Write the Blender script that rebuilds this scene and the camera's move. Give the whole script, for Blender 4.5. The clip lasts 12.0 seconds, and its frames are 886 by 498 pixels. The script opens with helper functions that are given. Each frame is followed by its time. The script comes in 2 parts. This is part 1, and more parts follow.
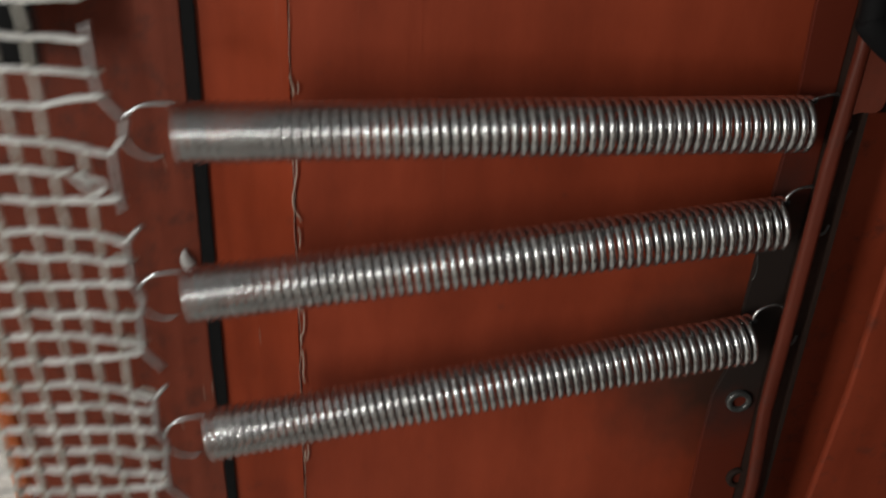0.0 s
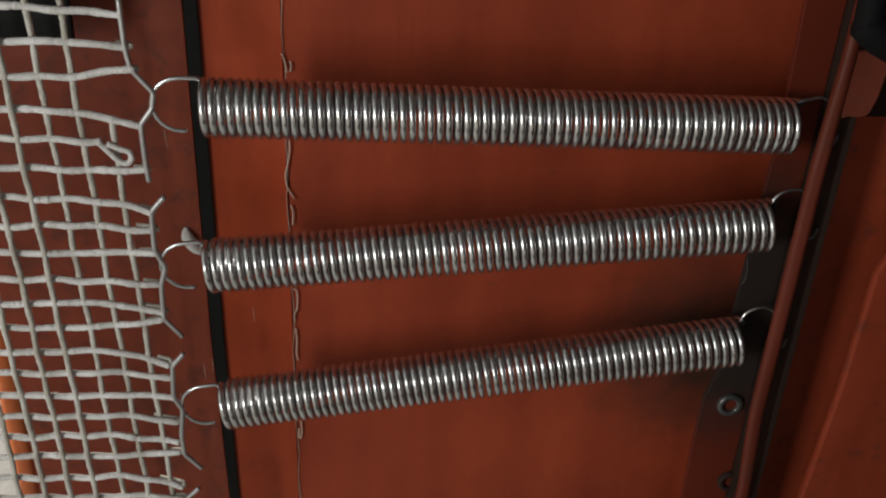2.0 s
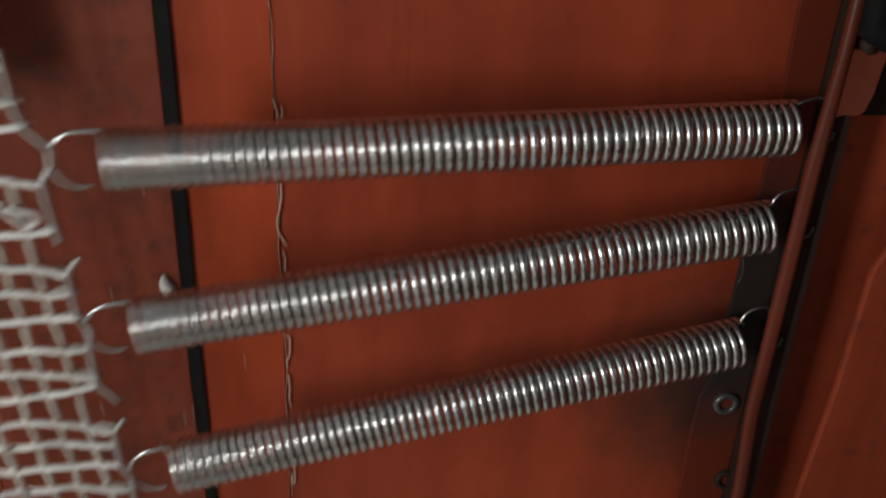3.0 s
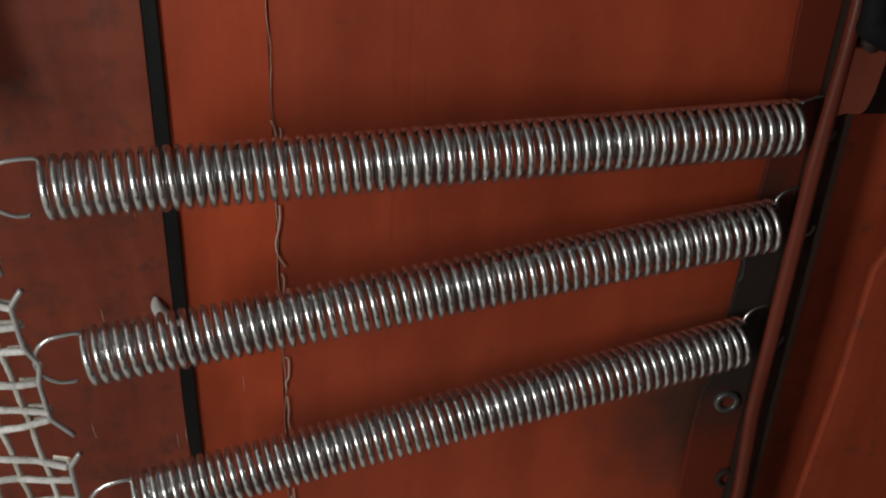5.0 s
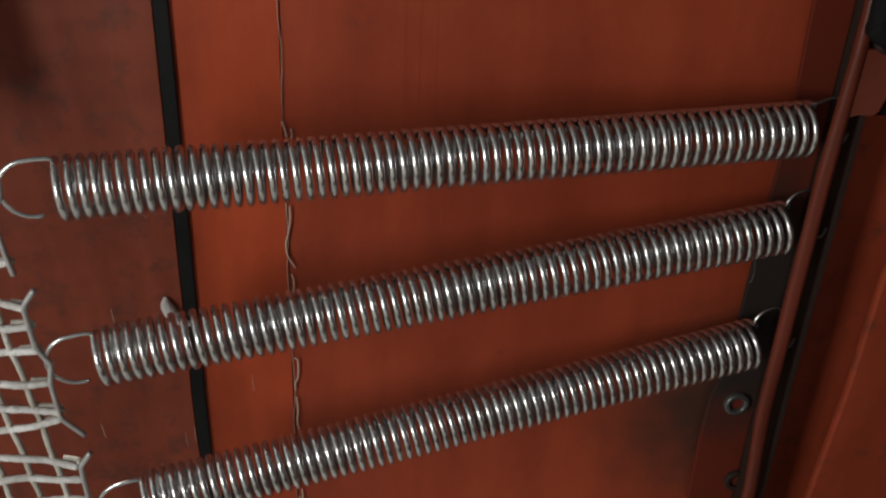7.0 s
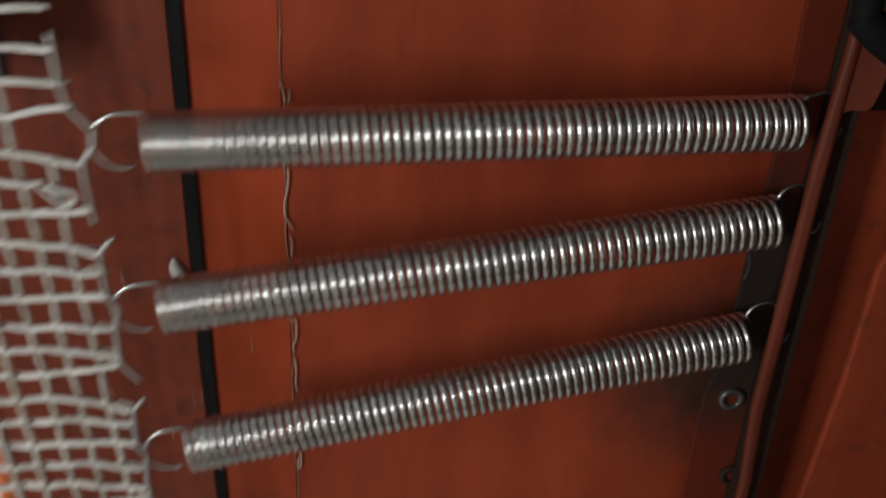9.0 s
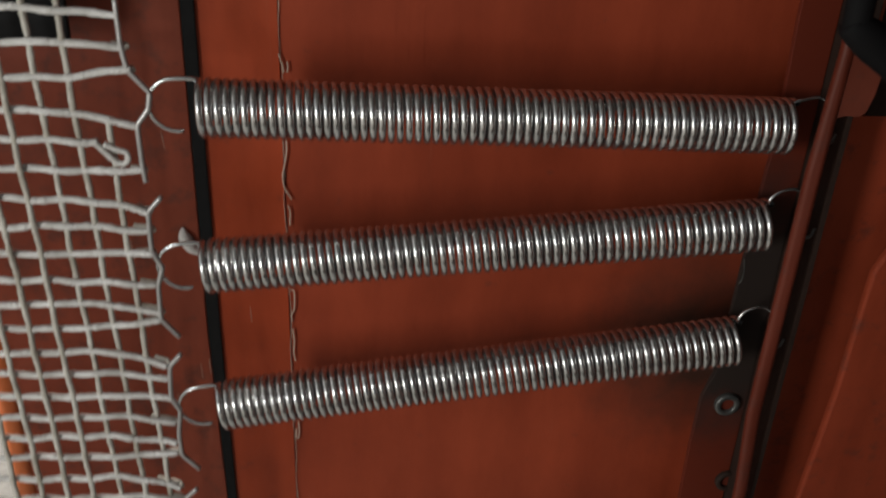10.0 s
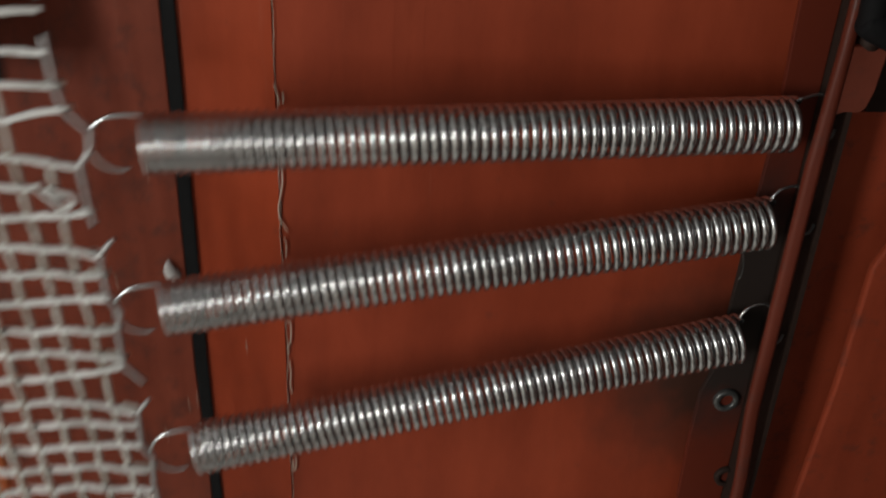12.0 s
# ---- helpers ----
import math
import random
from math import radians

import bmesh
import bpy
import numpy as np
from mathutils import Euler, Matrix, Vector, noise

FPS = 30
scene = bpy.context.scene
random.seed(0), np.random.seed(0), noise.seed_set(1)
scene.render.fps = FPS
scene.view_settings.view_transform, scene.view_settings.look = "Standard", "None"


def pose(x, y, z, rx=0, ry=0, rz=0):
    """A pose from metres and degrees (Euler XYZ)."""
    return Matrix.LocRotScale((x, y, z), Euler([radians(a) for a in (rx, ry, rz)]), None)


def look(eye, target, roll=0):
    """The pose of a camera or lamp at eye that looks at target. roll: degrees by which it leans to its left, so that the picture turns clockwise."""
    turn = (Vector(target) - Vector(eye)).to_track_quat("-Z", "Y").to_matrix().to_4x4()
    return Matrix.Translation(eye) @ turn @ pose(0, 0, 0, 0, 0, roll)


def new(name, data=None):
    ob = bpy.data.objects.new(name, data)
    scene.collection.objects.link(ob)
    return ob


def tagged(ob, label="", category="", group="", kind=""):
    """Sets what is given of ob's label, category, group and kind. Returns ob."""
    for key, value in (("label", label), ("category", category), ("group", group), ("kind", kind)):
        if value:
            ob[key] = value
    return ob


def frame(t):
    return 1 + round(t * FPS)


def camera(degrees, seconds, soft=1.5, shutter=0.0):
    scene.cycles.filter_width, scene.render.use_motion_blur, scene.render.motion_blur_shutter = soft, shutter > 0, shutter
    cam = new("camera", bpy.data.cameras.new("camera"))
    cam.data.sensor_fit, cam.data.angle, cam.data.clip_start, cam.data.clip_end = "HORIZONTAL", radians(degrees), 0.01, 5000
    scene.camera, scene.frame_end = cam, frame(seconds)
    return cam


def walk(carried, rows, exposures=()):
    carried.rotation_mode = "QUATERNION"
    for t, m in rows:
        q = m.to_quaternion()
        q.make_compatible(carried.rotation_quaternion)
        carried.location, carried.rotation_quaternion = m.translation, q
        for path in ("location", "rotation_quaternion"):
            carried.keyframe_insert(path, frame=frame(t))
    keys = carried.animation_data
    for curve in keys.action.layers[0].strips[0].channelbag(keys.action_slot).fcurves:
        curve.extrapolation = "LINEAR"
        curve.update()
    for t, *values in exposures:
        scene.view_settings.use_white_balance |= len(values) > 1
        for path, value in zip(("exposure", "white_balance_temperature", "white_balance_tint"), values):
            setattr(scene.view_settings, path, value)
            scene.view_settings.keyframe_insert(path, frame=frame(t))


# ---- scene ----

# ---------------------------------------------------------------- camera
cam = camera(50.0, 12.0, soft=2.1, shutter=0.9)
PITCH, ROLL, YAW = -28.5, -2.5, -5.0


def aim(yaw, pitch):
    return pose(-0.0072, -0.1006, 1.1033, 90 + PITCH + pitch, ROLL, YAW + yaw)


walk(cam, [
    (0.0, aim(0.88, -0.27)), (0.5, aim(0.53, -0.06)), (1.0, aim(0.29, 0.35)), (1.5, aim(-0.02, 1.14)), (2.0, aim(0.24, 0.09)), (2.5, aim(0.19, -0.02)),
    (3.0, aim(-0.02, 0.07)), (3.5, aim(0.04, 0.13)), (4.5, aim(0.05, 0.02)), (5.5, aim(0.04, -0.09)), (6.0, aim(0.02, -0.11)), (6.2, aim(0.20, -0.18)),
    (6.5, aim(0.94, -0.49)), (6.8, aim(0.84, -0.28)), (7.6, aim(0.33, 0.50)), (8.3, aim(0.00, 0.92)), (8.5, aim(0.14, 0.54)), (9.0, aim(0.38, -0.29)),
    (9.5, aim(0.08, 0.04)), (10.0, aim(0.05, 0.11)), (10.5, aim(0.00, -0.00)), (11.0, aim(0.03, 0.13)), (11.5, aim(-0.04, 0.12)), (12.0, aim(0.00, -0.13)),
])

# ---------------------------------------------------------------- light
world = bpy.data.worlds.new("world")
scene.world = world
world.use_nodes = True
sky = world.node_tree.nodes.new("ShaderNodeTexSky")
sky.sky_type, sky.sun_disc = "NISHITA", False
sky.sun_elevation, sky.sun_rotation = radians(48), radians(-85)
sky.dust_density, sky.ozone_density = 5.0, 0.4
background = world.node_tree.nodes["Background"]
background.inputs["Strength"].default_value = 0.05
haze = world.node_tree.nodes.new("ShaderNodeHueSaturation")  # hazy, nearly colourless sky
haze.inputs["Saturation"].default_value = 0.3
world.node_tree.links.new(sky.outputs["Color"], haze.inputs["Color"])
world.node_tree.links.new(haze.outputs["Color"], background.inputs["Color"])

sun_data = bpy.data.lights.new("sun", "SUN")
sun_data.energy, sun_data.angle, sun_data.color = 5.0, radians(0.6), (1.0, 0.93, 0.82)
sun = new("sun", sun_data)
sun.matrix_world = look((-2.0, 0.55, 2.6), (-0.3, 0.4, 0.7))

# daylight that comes in by the open front of the machine
opening_data = bpy.data.lights.new("opening_light", "AREA")
opening_data.shape, opening_data.size, opening_data.size_y = "RECTANGLE", 0.18, 0.38
opening_data.energy, opening_data.color = 5.95, (1.0, 0.975, 0.92)
opening = new("opening_light", opening_data)
opening.matrix_world = look((-0.72, -0.47, 1.06), (0.03, 0.36, 0.86))


# ---------------------------------------------------------------- materials
def material(name, base, rough=0.5, metal=0.0):
    m = bpy.data.materials.new(name)
    m.use_nodes = True
    b = m.node_tree.nodes["Principled BSDF"]
    b.inputs["Base Color"].default_value = (*base, 1)
    b.inputs["Roughness"].default_value = rough
    b.inputs["Metallic"].default_value = metal
    b.inputs["Specular IOR Level"].default_value = 0.13
    return m, m.node_tree, b


def coords(tree, stretch=(1, 1, 1)):
    c = tree.nodes.new("ShaderNodeTexCoord")
    s = tree.nodes.new("ShaderNodeMapping")
    s.inputs["Scale"].default_value = stretch
    tree.links.new(c.outputs["Object"], s.inputs["Vector"])
    return s.outputs["Vector"]


def noise_of(tree, vector, scale, detail=4.0, rough=0.55):
    n = tree.nodes.new("ShaderNodeTexNoise")
    n.inputs["Scale"].default_value, n.inputs["Detail"].default_value, n.inputs["Roughness"].default_value = scale, detail, rough
    tree.links.new(vector, n.inputs["Vector"])
    return n.outputs["Fac"]


def ramp_of(tree, fac, stops):
    r = tree.nodes.new("ShaderNodeValToRGB")
    e = r.color_ramp.elements
    while len(e) < len(stops):
        e.new(0.5)
    for el, (p, c) in zip(e, stops):
        el.position, el.color = p, (*c, 1)
    tree.links.new(fac, r.inputs["Fac"])
    return r.outputs["Color"]


def mix_of(tree, kind, fac, a, b):
    x = tree.nodes.new("ShaderNodeMix")
    x.data_type, x.blend_type = "RGBA", kind
    for value, slot in ((fac, x.inputs[0]), (a, x.inputs[6]), (b, x.inputs[7])):
        if isinstance(value, (int, float)):
            slot.default_value = value
        elif isinstance(value, tuple):
            slot.default_value = (*value, 1)
        else:
            tree.links.new(value, slot)
    return x.outputs[2]


def bump_of(tree, height, strength, distance):
    b = tree.nodes.new("ShaderNodeBump")
    b.inputs["Strength"].default_value, b.inputs["Distance"].default_value = strength, distance
    tree.links.new(height, b.inputs["Height"])
    return b.outputs["Normal"]


def spread_of(tree, v, centre, near, far_off):
    """1 round a place and 0 away from it, with a ragged edge."""
    far = tree.nodes.new("ShaderNodeVectorMath")
    far.operation = "DISTANCE"
    far.inputs[1].default_value = centre
    tree.links.new(v, far.inputs[0])
    edge = tree.nodes.new("ShaderNodeMath")
    edge.operation = "MULTIPLY_ADD"
    edge.inputs[1].default_value = 0.06
    tree.links.new(noise_of(tree, v, 45.0, 5, 0.65), edge.inputs[0])
    tree.links.new(far.outputs["Value"], edge.inputs[2])
    return ramp_of(tree, edge.outputs[0], [(near, (0.9, 0.9, 0.9)), (far_off, (0, 0, 0))])


def painted_steel(name, dull, bright, rough=0.42, grime=(0.05, 0.03, 0.025), grime_at=0.62, oil_shade=None):
    m, tree, b = material(name, bright, rough)
    b.inputs["Specular IOR Level"].default_value = 0.2
    v = coords(tree)
    streak = noise_of(tree, coords(tree, (26, 26, 2.2)), 1.0, 5)
    cloud = noise_of(tree, v, 9.0, 3)
    fine = noise_of(tree, v, 420.0, 3)
    spots = noise_of(tree, v, 60.0, 6, 0.7)
    colour = mix_of(tree, "MIX", cloud, dull, bright)
    colour = mix_of(tree, "MULTIPLY", 0.75, colour, ramp_of(tree, streak, [(0.3, (0.68, 0.62, 0.58)), (0.7, (1.0, 1.0, 1.0))]))
    blotch = noise_of(tree, coords(tree, (1.0, 1.0, 0.45)), 19.0, 7, 0.68)
    colour = mix_of(tree, "MULTIPLY", 0.8, colour, ramp_of(tree, blotch, [(0.32, (0.70, 0.66, 0.62)), (0.58, (1.0, 1.0, 1.0)), (0.75, (1.18, 1.22, 1.25))]))
    scuff = noise_of(tree, coords(tree, (160, 160, 7)), 1.0, 4, 0.6)
    colour = mix_of(tree, "MIX", ramp_of(tree, scuff, [(0.66, (0, 0, 0)), (0.78, (0.22, 0.22, 0.22))]), colour, (0.34, 0.16, 0.11))
    stain = ramp_of(tree, spots, [(grime_at, (0, 0, 0)), (grime_at + 0.16, (0.55, 0.55, 0.55))])
    colour = mix_of(tree, "MIX", stain, colour, grime)
    # oily dirt and the springs' shadow, painted together as one dark spot
    if oil_shade:
        colour = mix_of(tree, "MIX", spread_of(tree, v, oil_shade, 0.05, 0.12), colour, (0.035, 0.022, 0.016))
    tree.links.new(colour, b.inputs["Base Color"])
    tree.links.new(ramp_of(tree, cloud, [(0.2, (rough - 0.08,) * 3), (0.8, (rough + 0.16,) * 3)]), b.inputs["Roughness"])
    tree.links.new(bump_of(tree, fine, 0.12, 0.0006), b.inputs["Normal"])
    return m


RED = painted_steel("red_paint", (0.28, 0.048, 0.020), (0.40, 0.065, 0.024), 0.55)
RED_OILED_SHADED = painted_steel("red_paint_oiled_shaded", (0.28, 0.048, 0.020), (0.40, 0.065, 0.024), 0.55, oil_shade=(0.2092, 0.0, 0.3768))
RED_FRESH = painted_steel("red_paint_fresh", (0.37, 0.059, 0.020), (0.46, 0.071, 0.023), 0.42)
RED_DULL = painted_steel("red_paint_dull", (0.21, 0.048, 0.027), (0.31, 0.066, 0.033), 0.5, grime_at=0.51)
RED_DARK = painted_steel("red_oxide_paint", (0.10, 0.019, 0.010), (0.16, 0.027, 0.013), 0.6, grime_at=0.56)


def greasy_shaded_steel(name, centre, near, far_off):
    """Dark red paint with an old greasy stain near the nut, painted shade included."""
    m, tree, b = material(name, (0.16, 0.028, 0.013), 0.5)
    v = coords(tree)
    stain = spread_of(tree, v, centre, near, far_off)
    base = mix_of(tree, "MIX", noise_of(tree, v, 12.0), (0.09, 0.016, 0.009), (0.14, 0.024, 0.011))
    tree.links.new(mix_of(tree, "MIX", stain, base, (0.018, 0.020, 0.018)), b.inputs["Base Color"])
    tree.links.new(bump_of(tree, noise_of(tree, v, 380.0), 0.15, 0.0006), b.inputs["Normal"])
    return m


GREASY_SHADED = greasy_shaded_steel("greasy_shaded_paint", (0.2168, 0.338, 0.8259), 0.08, 0.13)
RED_WORN = painted_steel("red_paint_worn", (0.14, 0.036, 0.022), (0.22, 0.054, 0.033), 0.45, grime_at=0.55)
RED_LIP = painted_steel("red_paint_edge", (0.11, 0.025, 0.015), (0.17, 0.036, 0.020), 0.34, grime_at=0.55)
RED_FACE = painted_steel("red_paint_post", (0.28, 0.050, 0.022), (0.37, 0.062, 0.025), 0.5, grime_at=0.54)
# the wall edge's red with sunlight put into the colour
SUNLIT_ORANGE = painted_steel("sunlit_orange_paint", (0.62, 0.16, 0.05), (0.75, 0.22, 0.08), 0.45)


def spring_steel():
    m, tree, b = material("spring_steel", (0.45, 0.44, 0.43), 0.26, 0.97)
    info = tree.nodes.new("ShaderNodeObjectInfo")
    v = coords(tree)
    tone = ramp_of(tree, info.outputs["Random"], [(0.0, (0.52, 0.53, 0.53)), (0.6, (0.57, 0.58, 0.58)), (1.0, (0.62, 0.625, 0.62))])
    dirt = ramp_of(tree, noise_of(tree, v, 140.0, 3), [(0.5, (0, 0, 0)), (0.8, (0.35, 0.35, 0.35))])
    tree.links.new(mix_of(tree, "MIX", dirt, tone, (0.25, 0.22, 0.19)), b.inputs["Base Color"])
    return m


def wire_coat(name, clean, dirty):
    m, tree, b = material(name, clean, 0.6)
    v = coords(tree)
    patch = ramp_of(tree, noise_of(tree, v, 55.0, 5, 0.65), [(0.38, (0, 0, 0)), (0.68, (1, 1, 1))])
    colour = mix_of(tree, "MIX", patch, clean, dirty)
    speck = ramp_of(tree, noise_of(tree, v, 700.0, 3), [(0.6, (0, 0, 0)), (0.75, (0.7, 0.7, 0.7))])
    tree.links.new(mix_of(tree, "MIX", speck, colour, (0.16, 0.14, 0.11)), b.inputs["Base Color"])
    tree.links.new(bump_of(tree, noise_of(tree, v, 620.0, 4), 0.8, 0.0010), b.inputs["Normal"])
    return m


def plain(name, base, rough, metal=0.0, grain=300.0, spread=0.35):
    m, tree, b = material(name, base, rough, metal)
    v = coords(tree)
    low = tuple(c * (1 - spread) for c in base)
    high = tuple(min(1, c * (1 + spread)) for c in base)
    colour = mix_of(tree, "MIX", noise_of(tree, v, grain, 5), low, high)
    colour = mix_of(tree, "MULTIPLY", 0.5, colour, ramp_of(tree, noise_of(tree, v, grain / 12, 4), [(0.3, (0.6, 0.6, 0.6)), (0.7, (1, 1, 1))]))
    tree.links.new(colour, b.inputs["Base Color"])
    tree.links.new(bump_of(tree, noise_of(tree, v, grain * 2), 0.15, 0.0005), b.inputs["Normal"])
    return m


STEEL = spring_steel()
ROW_COAT = wire_coat("row_wire_coat", (0.72, 0.725, 0.71), (0.42, 0.415, 0.39))
COLUMN_COAT = wire_coat("column_wire_coat", (0.56, 0.55, 0.50), (0.33, 0.305, 0.25))
EDGE_STEEL = plain("bare_wire", (0.46, 0.46, 0.455), 0.4, 0.7)
RUBBER = plain("black_rubber", (0.014, 0.0145, 0.015), 0.8)
HOSE_RUBBER = plain("hose_rubber", (0.005, 0.005, 0.0055), 0.75)
SEALANT = plain("dried_sealant", (0.58, 0.45, 0.36), 0.7, 0.0, 500)
OILY = plain("oily_steel", (0.14, 0.145, 0.14), 0.35, 0.7)
# near-black with the slot's shade put into it; two bolts use it too
SHADE_BLACK = plain("shade_black", (0.030, 0.018, 0.014), 0.6)
# grey of the added unseen panels, for neutral reflections in the springs
PANEL_GREY = plain("reflector_grey", (0.24, 0.24, 0.235), 0.7, 0.0, 80)
CONCRETE = plain("concrete", (0.36, 0.35, 0.335), 0.85, 0.0, 60)


# ---------------------------------------------------------------- mesh helpers
def part(name, bm, mat, parent=None, label="", smooth=False):
    me = bpy.data.meshes.new(name)
    bm.normal_update()
    bm.to_mesh(me)
    bm.free()
    me.materials.append(mat)
    if smooth:
        me.shade_smooth()
    ob = new(name, me)
    ob.parent = parent
    if label:
        ob["label"] = label
    return ob


def empty(name, m):
    ob = new(name)
    ob.empty_display_size = 0.02
    ob.matrix_basis = m
    return ob


def slab(x0, x1, y0, y1, z0, z1, bevel=0.0):
    """A box with rounded edges."""
    bm = bmesh.new()
    bmesh.ops.create_cube(bm, size=1, matrix=Matrix.Translation(((x0 + x1) / 2, (y0 + y1) / 2, (z0 + z1) / 2)) @ Matrix.Diagonal((x1 - x0, y1 - y0, z1 - z0, 1)))
    if bevel:
        bmesh.ops.bevel(bm, geom=bm.edges[:], offset=bevel, segments=3, affect="EDGES", profile=0.5)
    return bm


def prism(outline, y0, y1, bevel=0.0):
    """An upright plate from an outline of (x, z), between two depths."""
    bm = bmesh.new()
    front = [bm.verts.new((x, y0, z)) for x, z in outline]
    back = [bm.verts.new((x, y1, z)) for x, z in outline]
    n = len(outline)
    bm.faces.new(front)
    bm.faces.new(back[::-1])
    for i in range(n):
        bm.faces.new((front[i], back[i], back[(i + 1) % n], front[(i + 1) % n]))
    bmesh.ops.recalc_face_normals(bm, faces=bm.faces[:])
    if bevel:
        bmesh.ops.bevel(bm, geom=bm.edges[:], offset=bevel, segments=2, affect="EDGES", profile=0.5)
    return bm


def tube(points, radius, sides=8, caps=True):
    """A round bar along a line of points; radius is one number or one for each point."""
    pts = [Vector(p) for p in points]
    radii = radius if isinstance(radius, list) else [radius] * len(pts)
    bm = bmesh.new()
    rings = []
    side = None
    for i, p in enumerate(pts):
        ahead = (pts[min(i + 1, len(pts) - 1)] - pts[max(i - 1, 0)]).normalized()
        if side is None:
            side = ahead.orthogonal().normalized()
        side = (side - ahead * side.dot(ahead)).normalized()
        up = ahead.cross(side)
        rings.append([bm.verts.new(p + (side * math.cos(a) + up * math.sin(a)) * radii[i]) for a in [2 * math.pi * k / sides for k in range(sides)]])
    for a, b in zip(rings, rings[1:]):
        for k in range(sides):
            bm.faces.new((a[k], a[(k + 1) % sides], b[(k + 1) % sides], b[k]))
    if caps:
        bm.faces.new(rings[0][::-1])
        bm.faces.new(rings[-1])
    return bm


def rounded(points, steps=6, tension=0.5):
    """A smooth line through the points."""
    p = [Vector(q) for q in points]
    p = [p[0] * 2 - p[1], *p, p[-1] * 2 - p[-2]]
    out = []
    for i in range(1, len(p) - 2):
        for k in range(steps):
            t = k / steps
            m0, m1 = (p[i + 1] - p[i - 1]) * tension, (p[i + 2] - p[i]) * tension
            out.append(p[i] * (2 * t**3 - 3 * t**2 + 1) + m0 * (t**3 - 2 * t**2 + t) + p[i + 1] * (-2 * t**3 + 3 * t**2) + m1 * (t**3 - t**2))
    return out + [p[-2]]


# ---------------------------------------------------------------- how the machine shakes
# peak of each stroke in seconds, its reach along the springs, its reach towards the open front
STROKES = [(0.42, 1.29, 1.19), (2.715, 1.28, 1.08), (4.99, 1.24, 1.07), (7.03, 1.23, 1.10), (9.35, 1.23, 1.09), (11.63, 1.14, 1.15)]


def swing(t, peak, width):
    u = (t - peak) / width
    return math.cos(math.pi * u) ** 2 if abs(u) < 0.5 else 0.0


def stroke(t):
    """How far the mesh is drawn along the springs, how far it tips, and how far everything moves out and down."""
    along = tip = out = 0.0
    for peak, reach, push in STROKES:
        along += reach * swing(t, peak, 1.25)
        tip += reach * 1.1 * swing(t, peak + 0.06, 1.27)
        out += push * swing(t, peak, 1.45) - 0.13 * swing(t, peak + 0.82, 0.5)
    return along, tip, out


TIMES = sorted({0.0, 12.0} | {round(0.1 * k, 1) for k in range(121) if any(-0.78 < 0.1 * k - s[0] < 1.12 for s in STROKES)})

MESH_AT = Vector((-0.0996, 0.314, 0.8709))
BOX_AT = Vector((0.0, 0.375, 0.400))


def mesh_pose(t):
    along, tip, out = stroke(t)
    return pose(MESH_AT.x - 0.036 * along, MESH_AT.y - 0.0553 * out, MESH_AT.z - 0.0153 * out, 0, -5.07 * tip, 0)


def box_pose(t, slide=0.0018):
    out = stroke(t)[2]
    return pose(BOX_AT.x - slide * out, BOX_AT.y - 0.035 * out, BOX_AT.z - 0.0213 * out)


def wall_pose(t):
    """The outer wall slides over the box behind it."""
    return box_pose(t, 0.0096)


# ---------------------------------------------------------------- ground and casing
ground = tagged(part("ground", slab(-40, 40, -40, 40, -0.2, 0.0), CONCRETE), "pale grey concrete ground under the machine", "ground", kind="structure")

# unseen casing, added to close the place and shape the light
casing = tagged(empty("added_casing", pose(0, 0.6, 0)), "unseen casing panels added round the shaking screen to shape its light", "casing", kind="structure")
part("back_panel", slab(-0.10, 0.75, 0.0, 0.006, 0.0, 1.5), RED_DARK, casing)
part("side_panel", slab(0.75, 0.756, -0.9, 0.006, 0.0, 1.5), RED_DARK, casing)
# the top keeps sun off the springs; front and floor cut glare and fill
part("top_sun_block", slab(-0.76, 0.756, -0.9, 0.006, 1.5, 1.506), PANEL_GREY, casing)
part("front_glare_block", slab(-0.30, 0.75, -0.906, -0.90, 0.0, 0.62), PANEL_GREY, casing)
part("front_fill_block", slab(0.36, 0.75, -0.906, -0.90, 0.622, 1.5), PANEL_GREY, casing)
part("floor_glare_block", slab(-0.55, 0.75, -0.899, -0.005, 0.30, 0.306), PANEL_GREY, casing)
part("leg", slab(-0.76, -0.71, -0.05, 0.0, 0.0, 1.5, 0.003), RED_DARK, casing)
part("leg", slab(-0.76, -0.71, -0.9, -0.85, 0.0, 1.5, 0.003), RED_DARK, casing)


# ---------------------------------------------------------------- the shaking box behind the springs
box = tagged(empty("shaker_box", Matrix.Translation(BOX_AT)), "red painted steel wall of the shaking screen box", "screen box")
part("main_panel", slab(-0.0427, 0.228, 0.0, 0.004, 0.0, 0.74, 0.0006), RED_OILED_SHADED, box, "dull red panel with rubbed streaks")
part("middle_panel", slab(-0.1250, -0.0429, -0.0012, 0.004, 0.0, 0.74, 0.0006), RED_FRESH, box, "brighter red painted strip")
part("rear_brace", slab(-0.20, 0.21, 0.0102, 0.03, 0.02, 0.06, 0.002), RED_DARK, box)
part("rear_brace", slab(-0.20, 0.21, 0.0102, 0.03, 0.68, 0.72, 0.002), RED_DARK, box)
wall = tagged(empty("outer_wall", Matrix.Translation(BOX_AT)), "dull red sheet steel wall with a black rubber edge strip", "wall panel")
part("outer_panel", prism([(-0.2046, 0.0), (-0.2046, 0.74), (-0.0901, 0.74), (-0.0901, 0.39), (-0.0867, 0.26), (-0.0830, 0.0)], -0.0040, -0.0016, 0.0006), RED_DULL, wall)
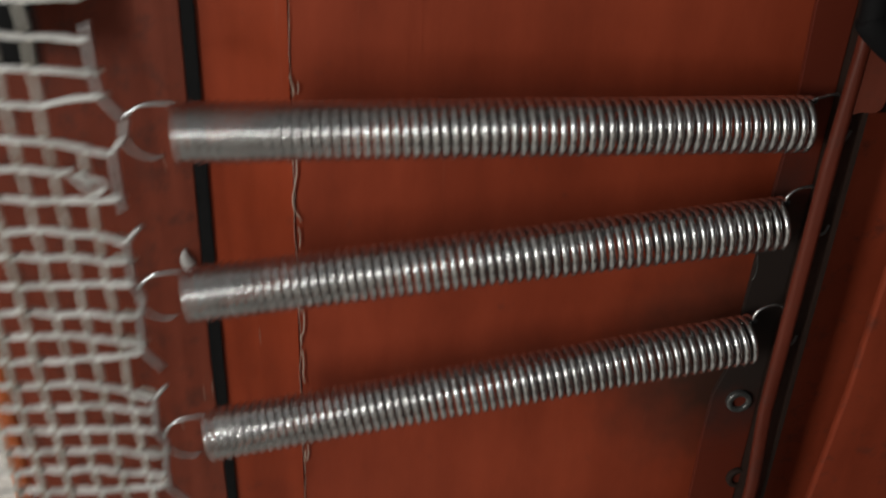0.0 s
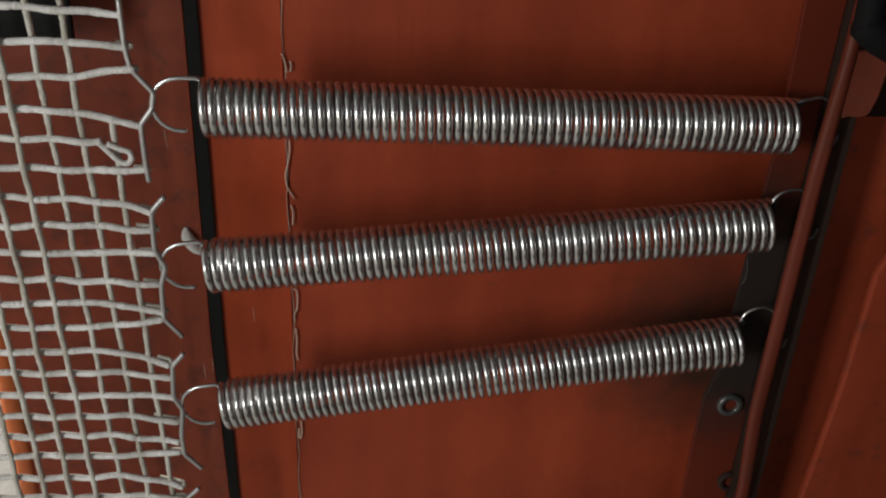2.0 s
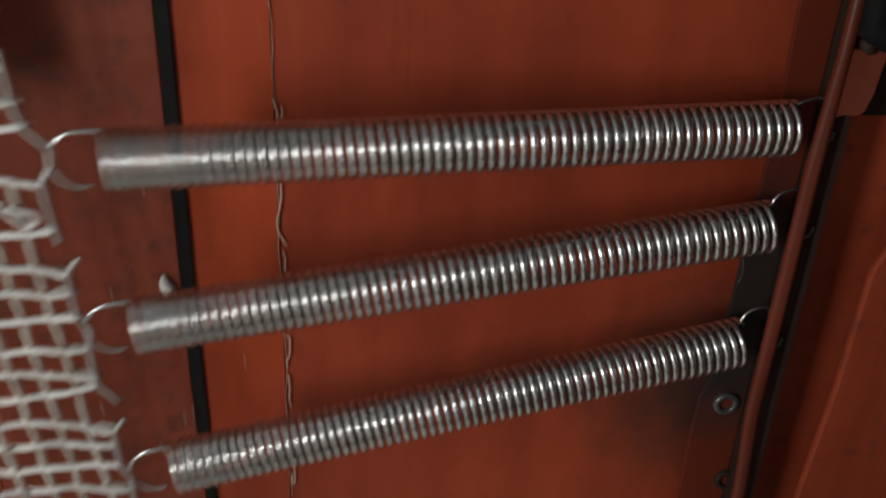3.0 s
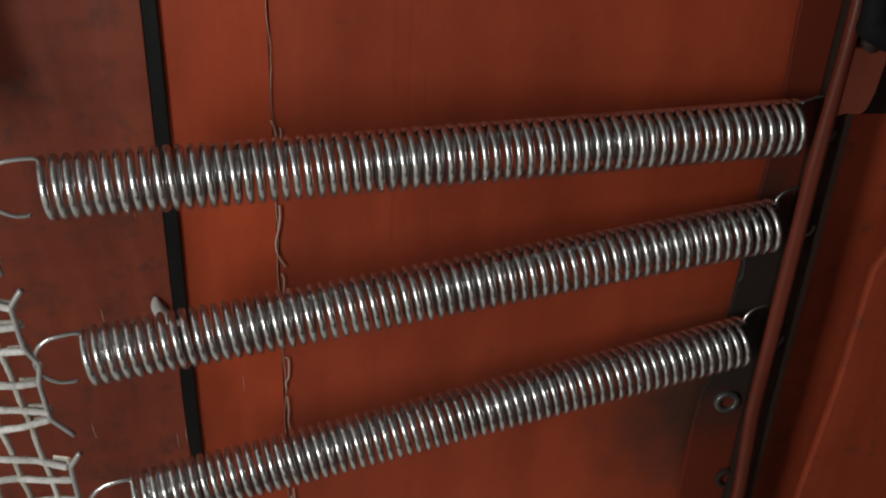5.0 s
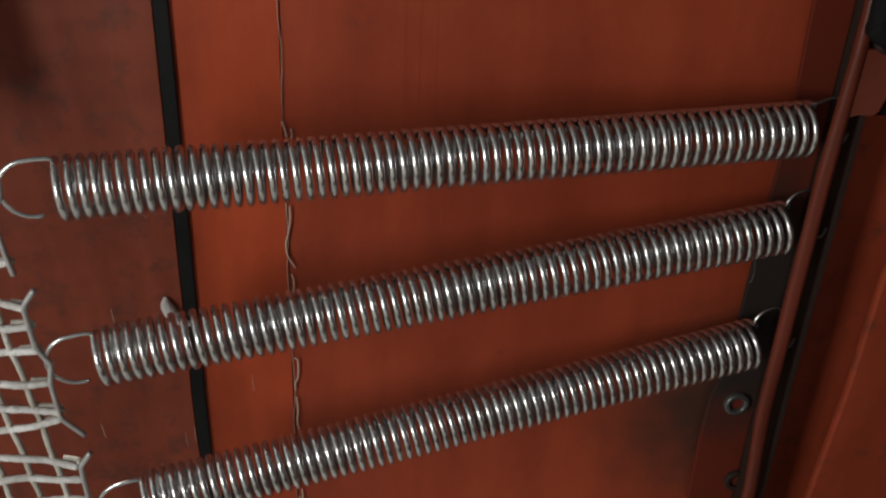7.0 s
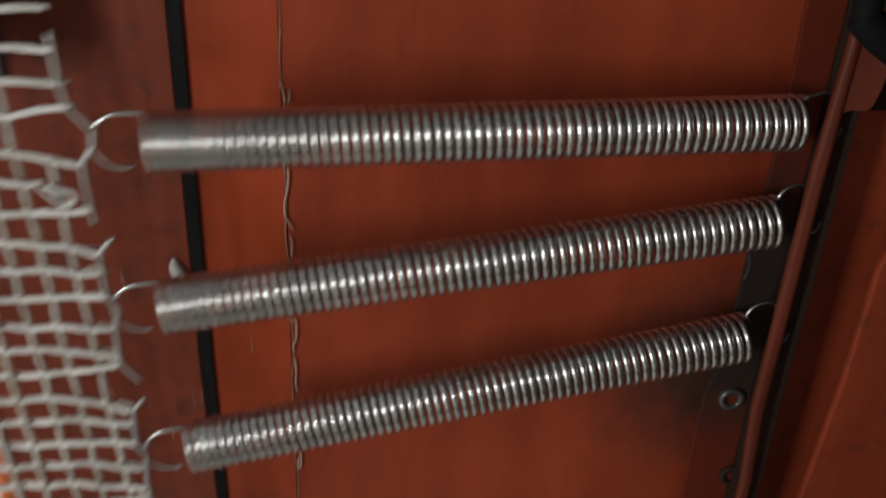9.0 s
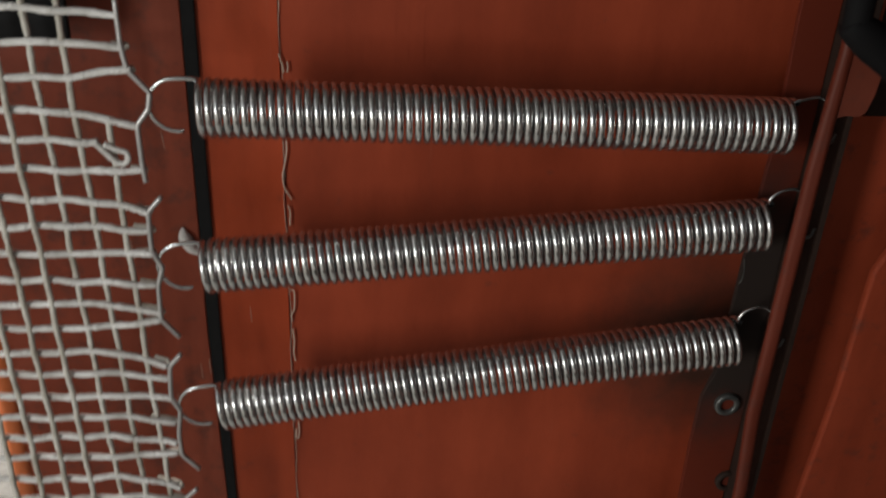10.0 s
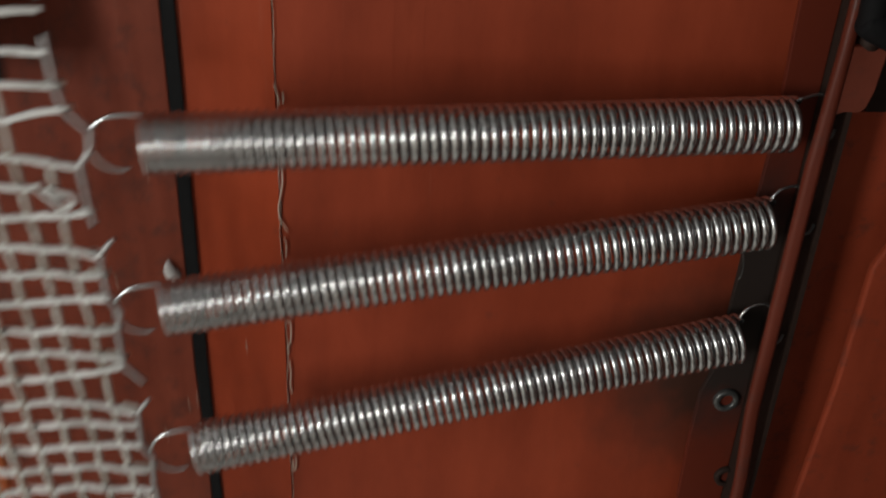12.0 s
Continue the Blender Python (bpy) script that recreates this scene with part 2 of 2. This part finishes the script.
part("rubber_seal", prism([(-0.0828, 0.0), (-0.0865, 0.26), (-0.0899, 0.39), (-0.0899, 0.74), (-0.0832, 0.74), (-0.0830, 0.47), (-0.0828, 0.39), (-0.0810, 0.26), (-0.0775, 0.0)], -0.0036, -0.0014, 0.0006), RUBBER, wall, "black rubber strip along the edge")
part("edge_tube", tube([(-0.2110, 0.0, 0.0), (-0.2110, 0.0, 0.74)], 0.0062, 16), SUNLIT_ORANGE, wall, "rounded wall edge with sunlight painted in as orange", True)
for x in (0.0153, 0.0222, 0.0302):
    part("panel_seam", slab(x - 0.0003, x + 0.0003, -0.00012, 0.0005, 0.0, 0.74), RED, box)


def sealant_bead():
    """A thin dried bead along the lap of two panels, broken and wavy."""
    r = random.Random(11)
    pts, radii = [], []
    for i in range(150):
        z = 0.02 + 0.70 * i / 149
        pts.append((-0.0426 + 0.0005 * math.sin(z * 130) + 0.0004 * math.sin(z * 47 + 1) + r.uniform(-0.00015, 0.00015), -0.0012, z))
        radii.append(0.00008 + 0.00018 * max(0, noise.noise((z * 40, 3, 1))) + 0.0001 * r.random())
    return tube(pts, radii, 6)


part("sealant_bead", sealant_bead(), SEALANT, box, "thin cracked pale bead of sealant", True)
# loose curled strands of the bead: start, bends and end as (x, z)
STRANDS = [
    [(-0.0433, 0.5585), (-0.0418, 0.5535), (-0.0409, 0.5485)],
    [(-0.0392, 0.5545), (-0.0388, 0.5515), (-0.0393, 0.5490)],
    [(-0.0411, 0.5129), (-0.0410, 0.5059), (-0.0419, 0.5000), (-0.0431, 0.4940), (-0.0436, 0.4911), (-0.0429, 0.4841), (-0.0392, 0.4771)],
    [(-0.0414, 0.4732), (-0.0403, 0.4692), (-0.0407, 0.4613)],
    [(-0.0417, 0.4196), (-0.0398, 0.4186), (-0.0396, 0.4117), (-0.0402, 0.4057), (-0.0417, 0.4027), (-0.0415, 0.3978)],
    [(-0.0412, 0.3928), (-0.0406, 0.3839), (-0.0412, 0.3759), (-0.0403, 0.3700)],
    [(-0.0400, 0.3243), (-0.0396, 0.3164), (-0.0404, 0.3109), (-0.0415, 0.3119), (-0.0413, 0.3184)],
]
for line in STRANDS:
    part("sealant_strand", tube(rounded([(x, -0.0018, z) for x, z in line], 5), 0.00046, 6), SEALANT, box, "curled strand of dried sealant", True)
part("putty_dab", tube(rounded([(-0.0983, -0.0045, 0.4610), (-0.0980, -0.0062, 0.4575), (-0.0964, -0.0060, 0.4530), (-0.0936, -0.0052, 0.4480), (-0.0863, -0.0045, 0.4439)], 5), [0.0010 + 0.0027 * math.sin(math.pi * min(1, k / 20)) for k in range(21)], 8), ROW_COAT, wall, "grey dab of dried putty", True)
# pale scratches; the line at x -0.0905 is a painted corner highlight
for x, z, lean in ((-0.1110, 0.3482, 0.0018), (-0.0957, 0.3702, 0.0006), (-0.1271, 0.4534, 0.001), (-0.1049, 0.5180, 0.0012), (-0.0905, 0.3742, 0.0002), (-0.1416, 0.3784, 0.0015), (-0.0652, 0.4079, 0.0004)):
    y = -0.0041 if x < -0.09 else -0.0013
    part("scratch", tube([(x, y, z), (x + lean * 0.4, y - 0.0001, z - 0.005), (x + lean, y, z - 0.011)], [0.0001, 0.00022, 0.0001], 5), SEALANT, wall if x < -0.09 else box, "short pale scratch")


# ---------------------------------------------------------------- wire mesh
CELL, ROW_STEP, ROW_SLOPE = 0.01344, 0.01445, -0.0079
rng = random.Random(4)
mesh = tagged(empty("wire_mesh", Matrix.Translation(MESH_AT)), "frayed pale coated wire mesh screen held by springs", "wire mesh")


def column_x(k, z):
    """Where column k of the mesh runs at the height z: the columns bow a little."""
    h = z - 0.83
    return -0.1129 - 0.0332 * h + 0.0357 * h * h + k * (0.01344 + 0.0012 * h + 0.0198 * h * h)


def row_wire(number, z, x_end, bend):
    pts, radii = [], []
    phase = rng.random() * 6
    n = 400
    for i in range(n + 1):
        x = -0.36 + (x_end + 0.36) * i / n
        column = (x - column_x(0, z)) / CELL
        weave = 0.0006 * math.cos(math.pi * (column + number))
        wander = 0.0005 * math.sin(x * 90 + phase) + 0.0003 * math.sin(x * 230 + phase * 3)
        pull = bend * max(0, 1 - (x_end - x) / 0.034) ** 1.6
        pts.append(Vector((x, 0.314 + weave, z + wander + pull + ROW_SLOPE * (x + 0.128))) - MESH_AT)
        radii.append(0.00172 * (1 + 0.16 * noise.noise((x * 800, phase, z * 50)) + 0.10 * noise.noise((x * 300, phase, 7)) + 0.10 * noise.noise((x * 90, phase + 5, 0))))
    radii[-1] *= 0.7
    return tube(pts, radii, 8)


def row_return(z, x_end, bend):
    """The end of a row, folded round the edge wire and run back behind the row."""
    length = rng.uniform(0.006, 0.014)
    pts = []
    for i in range(12):
        x = x_end + 0.0006 - length * (i / 11) ** 1.3
        pull = bend * max(0, 1 - (x_end - x) / 0.034) ** 1.6
        pts.append(Vector((x, 0.314 + 0.0026 * min(1, i / 2), z + pull * 0.9 + 0.0004 * min(1, i / 3) + ROW_SLOPE * (x + 0.128))) - MESH_AT)
    return tube(rounded(pts, 2), 0.0013, 7)


def column_wire(k, z_top, z_low):
    pts = []
    phase = rng.random() * 6
    n = 260
    side = 0.0016 if k > -3 else -0.0018  # behind the rows near the edge, before them further in
    for i in range(n + 1):
        z = z_top + (z_low - z_top) * i / n
        weave = -0.0006 * math.cos(math.pi * ((0.9945 - z) / ROW_STEP + k)) + side
        pts.append(Vector((column_x(k, z) + 0.0003 * math.sin(z * 70 + phase), 0.314 + weave, z)) - MESH_AT)
    return tube(pts, [0.00152 * (1 + 0.24 * noise.noise((p.z * 520, phase, 2.0))) for p in pts], 8)


# heights of the rows, and how far the end of each is drawn up or down to the edge wire
ROWS = [0.9945, 0.9796, 0.9644, 0.9485, 0.9344, 0.9201, 0.9051, 0.8907, 0.8761, 0.8609, 0.8475, 0.8335, 0.8187, 0.8053, 0.7909, 0.7772, 0.7639, 0.7502, 0.7351]
BENDS = [-0.0021, -0.0011, 0.0042, -0.0074, 0.0000, 0.0000, -0.0074, -0.0021, 0.0000, -0.0032, -0.0053, 0.0042, -0.0085, -0.0042, -0.0021, -0.0053, -0.0053, 0.0011, -0.0085]
ROWS = [ROWS[0] + ROW_STEP * (7 - i) for i in range(7)] + ROWS + [ROWS[-1] - ROW_STEP * (i + 1) for i in range(9)]
BENDS = [0.0] * 7 + BENDS + [-0.003, 0.003, -0.002, 0.0, -0.004, 0.002, -0.001, 0.003, 0.0]
for i, (z, bend) in enumerate(zip(ROWS, BENDS)):
    end = -0.1022 + rng.uniform(-0.0010, 0.0012) - 0.045 * max(0, z - 0.93)
    if i == 11:
        end = -0.1213
    part("row_wire", row_wire(i - 7, z, end, bend), ROW_COAT, mesh, smooth=True)
    if i != 11 and rng.random() < 0.6:
        part("row_return", row_return(z, end, bend), COLUMN_COAT, mesh, "wire end folded back round the edge wire", True)
for k in range(-18, 1):
    top = 1.0968 if k < 0 else 0.9436
    part("column_wire", column_wire(k, top, 0.6019), COLUMN_COAT, mesh, smooth=True)


def mesh_line(points, depth=0.3135):
    return [Vector((x, depth, z)) - MESH_AT for x, z in points]


EDGES = [
    [(-0.1059, 1.0960), (-0.1037, 1.0140)],
    [(-0.1063, 1.0001), (-0.1061, 0.9793), (-0.1045, 0.9684), (-0.0961, 0.9580), (-0.0974, 0.9500), (-0.1029, 0.9424), (-0.1027, 0.9224), (-0.1020, 0.9143)],
    [(-0.0958, 0.9066), (-0.1026, 0.8986), (-0.1031, 0.8778), (-0.0990, 0.8683), (-0.1018, 0.8586), (-0.1023, 0.8388), (-0.0941, 0.8277)],
    [(-0.0944, 0.8173), (-0.1008, 0.8093), (-0.1020, 0.7892), (-0.0981, 0.7809), (-0.1001, 0.7644), (-0.0995, 0.7506), (-0.0911, 0.7402)],
    [(-0.0935, 0.7258), (-0.1014, 0.7176), (-0.1020, 0.6977), (-0.0979, 0.6869), (-0.1005, 0.6760), (-0.1000, 0.6490), (-0.1006, 0.6024)],
]
for line in EDGES:
    part("edge_wire", tube(rounded(mesh_line(line), 4, 0.10), 0.00135, 8), EDGE_STEEL, mesh, "bare bent steel edge wire", True)
curl = [(-0.1223, 0.9340), (-0.1194, 0.9308), (-0.1144, 0.9253), (-0.1107, 0.9239), (-0.1086, 0.9263), (-0.1094, 0.9296), (-0.1130, 0.9309), (-0.1187, 0.9335)]
part("curled_end", tube(rounded(mesh_line(curl, 0.3125), 5), 0.0014, 8), ROW_COAT, mesh, "row wire end curled into a loop", True)

part("rubber_flap", slab(-0.235, -0.0345, 0.024, 0.028, 0.1020, 0.225, 0.0015), RUBBER, mesh, "black rubber flap behind the mesh")

# ---------------------------------------------------------------- springs
COIL_R, WIRE_R, TURNS = 0.0123, 0.00168, 66
ANCHORS = [Vector((0.2225, 0.314, 0.9447)), Vector((0.2222, 0.314, 0.8933)), Vector((0.2204, 0.314, 0.8237))]
HOLDS = [Vector((-0.0966, 0.314, 0.9515)), Vector((-0.1003, 0.314, 0.8671)), Vector((-0.0975, 0.314, 0.7809))]
LEFT_REACH, RIGHT_REACH = 0.0222, 0.0185
REST_PITCH = 0.0044


def helix_turn():
    pts = []
    for k in range(27):
        a = 2 * math.pi * (k - 0.5) / 25
        pts.append((REST_PITCH * (k - 0.5) / 25, -COIL_R * math.sin(a), COIL_R * math.cos(a)))
    bm = tube(pts, WIRE_R, 8, False)
    me = bpy.data.meshes.new("coil")
    bm.to_mesh(me)
    bm.free()
    me.materials.append(STEEL)
    me.shade_smooth()
    return me


def left_hook():
    r, lift = 0.0127, 0.0005
    pts = [(0.0, 0, COIL_R), (-0.003, 0.0, r + lift + 0.0002), (-0.007, 0.0, r + lift + 0.0002), (-0.0105, 0.0, r + lift)]
    for k in range(1, 13):
        a = math.pi / 2 + math.pi * k / 12
        pts.append((-0.0105 + r * math.cos(a), 0.0012 * k / 12, lift + r * math.sin(a)))
    pts += [(-0.0080, 0.0012, lift - r + 0.0004)]
    return tube(pts, 0.00105, 8)


def right_hook(rise):
    top = COIL_R + rise
    pts = [(-0.001, 0, COIL_R - 0.0005), (0.0003, 0, COIL_R + 0.0004 + rise * 0.5), (0.0034, 0, top + 0.0010), (0.0088, 0, top + 0.0024), (0.0138, 0, top + 0.0016), (0.0185, 0, top - 0.0030), (0.0205, 0, top - 0.0100)]
    return tube(rounded(pts, 5), 0.00085, 8)


COIL = helix_turn()
SPRING_LABELS = ["long bright steel tension spring hooked to the frayed mesh edge", "steel tension spring stretched between mesh and post", "steel tension spring hooked to the mesh below the others"]
springs = []
for anchor, label in zip(ANCHORS, SPRING_LABELS):
    spring = tagged(empty("tension_spring", Matrix.Translation(anchor)), label, "spring", "mesh tension springs")
    first = part("mesh_hook", left_hook(), STEEL, spring, "open wire hook", True)
    last = part("post_hook", right_hook((0.0, 0.0042, 0.0050)[len(springs)]), STEEL, spring, "thin wire hook", True)
    coils = []
    for i in range(TURNS):
        coil = new("coil", COIL)
        coil.parent = spring
        coils.append(coil)
    springs.append((spring, first, last, coils))


def spring_poses(number, t):
    """Poses of the two hooks and of every turn, in the spring's own space."""
    anchor = ANCHORS[number]
    hold = mesh_pose(t) @ (HOLDS[number] - MESH_AT) - anchor
    along = -hold.normalized()
    turn = along.to_track_quat("X", "Z").to_matrix().to_4x4()
    start, stop = hold + along * LEFT_REACH, -along * (RIGHT_REACH - 0.0020 * max(0.0, stroke(t)[2]))
    turns = []
    for i in range(TURNS):
        s = i / TURNS
        s = s * (0.93 + 0.07 * s)  # the turns lie a little closer at the mesh
        turns.append(Matrix.Translation(start.lerp(stop, s)) @ turn)
    return Matrix.Translation(start) @ turn, Matrix.Translation(stop) @ turn, turns


# ---------------------------------------------------------------- post, plate, bolts
post = tagged(empty("anchor_post", pose(0.26, 0.295, 0)), "red painted steel channel post that anchors the springs", "post", kind="structure")
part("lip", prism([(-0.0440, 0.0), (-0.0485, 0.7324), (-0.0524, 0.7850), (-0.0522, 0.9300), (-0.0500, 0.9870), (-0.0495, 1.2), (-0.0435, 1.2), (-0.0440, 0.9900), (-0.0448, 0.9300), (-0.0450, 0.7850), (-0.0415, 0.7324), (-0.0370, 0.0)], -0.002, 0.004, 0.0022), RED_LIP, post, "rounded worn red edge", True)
# flange, upper web and slot floor: the recess shade is in their black
part("flange", slab(-0.0365, -0.0340, 0.0045, 0.0410, 0.0, 1.2), SHADE_BLACK, post)
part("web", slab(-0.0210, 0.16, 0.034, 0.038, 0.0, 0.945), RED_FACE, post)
part("upper_web", slab(-0.0100, 0.16, 0.034, 0.038, 0.945, 1.2), SHADE_BLACK, post, "upper end of the channel, black with painted shade")
part("slot_back", slab(-0.0335, 0.16, 0.0385, 0.0405, 0.0, 1.2), SHADE_BLACK, post, "floor of the slot, black with painted shade")
part("front_face", prism([(-0.0130, 0.0), (-0.0093, 0.7224), (-0.0048, 0.7996), (-0.0046, 0.8327), (-0.0040, 0.8739), (-0.0005, 0.8830), (0.0200, 0.9250), (0.1425, 0.9450), (0.1424, 0.0)], 0.0, 0.005, 0.0014), RED_FACE, post)
part("cap_plate", prism([(-0.0453, 0.9885), (-0.0453, 0.9560), (-0.0410, 0.9575), (-0.0340, 0.9572), (-0.0312, 0.9592), (-0.0290, 0.9680), (-0.0275, 0.9885)], -0.001, 0.006, 0.0008), RED_WORN, post, "rubbed pale red plate over the slot")
part("upper_plate", slab(-0.0453, -0.0310, 0.0065, 0.0095, 0.9600, 1.2, 0.0006), RED_DULL, post)
part("slot_bolt", tube([(-0.0372, 0.0062, 0.9905), (-0.0372, -0.0030, 0.9905)], [0.0042, 0.0038], 12), SHADE_BLACK, post, "black bolt head", True)

# bent wire ends of the spring hooks that come out behind the lip
for x, z in ((-0.0432, 0.9421), (-0.0415, 0.8920), (-0.0428, 0.8263)):
    part("hook_tip", tube(rounded([(x - 0.0040, 0.0060, z + 0.0010), (x - 0.0008, 0.0050, z - 0.0004), (x + 0.0018, 0.0050, z + 0.0006), (x + 0.0040, 0.0065, z + 0.0040)], 5), 0.0008, 7), OILY, post, "bent oily wire end", True)

plate = tagged(part("mounting_plate", prism([(0.2032, 1.2000), (0.2032, 0.9932), (0.2053, 0.9304), (0.2042, 0.9149), (0.2026, 0.8585), (0.2013, 0.7916), (0.1955, 0.7716), (0.1945, 0.7380), (0.1950, 0.6931), (0.1950, 0.0000), (0.2232, 0.0000), (0.2232, 1.2000)], 0.3285, 0.3317, 0.0005), GREASY_SHADED), "dark red greasy steel mounting plate, shade painted in, behind the post", "plate", kind="structure")


def bolt(x, z, size=1.0, mat=OILY):
    bm = bmesh.new()
    outer, inner, steps = 0.0082 * size, 0.0045 * size, 24
    rings = []
    for r, y in ((outer, 0.0), (outer, -0.0022), (outer - 0.0008, -0.0030), (inner + 0.0006, -0.0030), (inner, -0.0024), (inner, 0.0)):
        rings.append([bm.verts.new((r * math.cos(2 * math.pi * k / steps), y, r * math.sin(2 * math.pi * k / steps))) for k in range(steps)])
    for a, b in zip(rings, rings[1:]):
        for k in range(steps):
            bm.faces.new((a[k], a[(k + 1) % steps], b[(k + 1) % steps], b[k]))
    bmesh.ops.recalc_face_normals(bm, faces=bm.faces[:])
    thing = tagged(empty("pipe_nut", pose(x, 0.3285, z)), "oily round steel nut on the dark red plate", "nut", "plate nuts")
    part("ring", bm, mat, thing, "", True)
    bm = bmesh.new()
    bmesh.ops.create_circle(bm, cap_ends=True, segments=20, radius=0.0049 * size, matrix=Matrix.Translation((0, -0.0008, 0)) @ Matrix.Rotation(radians(90), 4, "X"))
    part("core", bm, RED_DARK, thing)
    return thing


part("scratch", tube(rounded([(0.2026, 0.3283, 0.8640), (0.2040, 0.3283, 0.8570), (0.2039, 0.3283, 0.8510), (0.2026, 0.3283, 0.8482)], 4), [0.0001] + [0.00028] * 11 + [0.0001], 6), OILY, plate, "short curved pale scratch", True)
bolt(0.2113, 0.7671, 0.92)
bolt(0.2225, 0.7082, 0.9, SHADE_BLACK)

# ---------------------------------------------------------------- hose
HOSE_AT = Vector((0.1922, 0.262, 1.0075))
hose = tagged(empty("rubber_hose", Matrix.Translation(HOSE_AT)), "thick matt black rubber hose bent beside the post", "hose")
part("upper_length", tube(rounded([(-0.0012, 0, 0.31), (-0.0010, 0, 0.10), (-0.0006, 0, 0.03), (0.0, 0, 0.004), (0.0010, 0, -0.0022)], 8), [0.0058] * 28 + [0.0060, 0.0061, 0.0060, 0.0054, 0.0036], 16), HOSE_RUBBER, hose, "", True)
lower = part("lower_length", tube(rounded([(-0.0045, 0, 0), (-0.0020, 0, 0), (0.004, 0, 0), (0.02, 0.001, 0), (0.09, 0.002, 0), (0.26, 0.004, 0)], 6), [0.0036, 0.0046, 0.0052, 0.0056, 0.0058, 0.0060, 0.0061] + [0.0064 + 0.0018 * min(1, k / 10) for k in range(24)], 16), HOSE_RUBBER, hose, "", True)
# the hose swings to and fro beside the post: seconds, millimetres from its place
HOSE_SWING = [
    (0.0, 3.0), (0.5, 11.6), (1.0, 5.4), (1.1, 0.7), (1.35, -3.5), (1.5, -1.9), (1.7, 2.3), (2.0, 6.3),
    (2.6, 5.8), (2.8, 10.5), (3.0, 11.6), (3.2, 8.6), (3.4, 1.6), (3.5, -1.9), (3.7, -2.8), (4.0, 1.9), (4.8, 6.0), (5.0, 10.0),
    (5.25, 11.4), (5.5, 5.6), (5.7, 0.7), (5.9, -2.3), (6.0, -1.9), (6.2, 0.5), (6.5, 4.4), (6.7, 3.6), (6.9, 5.8), (7.15, 10.5), (7.4, 10.5),
    (7.6, 5.4), (7.8, -0.5), (7.95, -2.8), (8.3, 1.9), (8.5, 5.4), (8.7, 5.6), (9.0, 3.7), (9.3, 7.7), (9.5, 10.7), (9.7, 10.2), (9.9, 5.8),
    (10.0, 2.8), (10.3, -2.6), (10.5, 0.0), (10.8, 5.1), (11.0, 4.7), (11.5, 4.7), (11.8, 8.8), (12.0, 9.8),
]


def hose_bend(shift):
    """How far the lower length hangs below the level, in degrees."""
    return min(50.0, max(18.0, 27.0 + (5.4 - shift) * 2.4))


# ---------------------------------------------------------------- what moves
def motions():
    walk(mesh, [(t, mesh_pose(t)) for t in TIMES])
    walk(box, [(t, box_pose(t)) for t in TIMES])
    walk(wall, [(t, wall_pose(t)) for t in TIMES])
    walk(hose, [(t, pose(HOSE_AT.x + 0.001 * shift, HOSE_AT.y, HOSE_AT.z)) for t, shift in HOSE_SWING])
    walk(lower, [(t, pose(0, 0, 0, 0, hose_bend(shift), 0)) for t, shift in HOSE_SWING])
    for number, (spring, first, last, coils) in enumerate(springs):
        rows = [(t, *spring_poses(number, t)) for t in TIMES]
        walk(first, [(t, a) for t, a, b, c in rows])
        walk(last, [(t, b) for t, a, b, c in rows])
        for i, coil in enumerate(coils):
            walk(coil, [(t, c[i]) for t, a, b, c in rows])


motions()
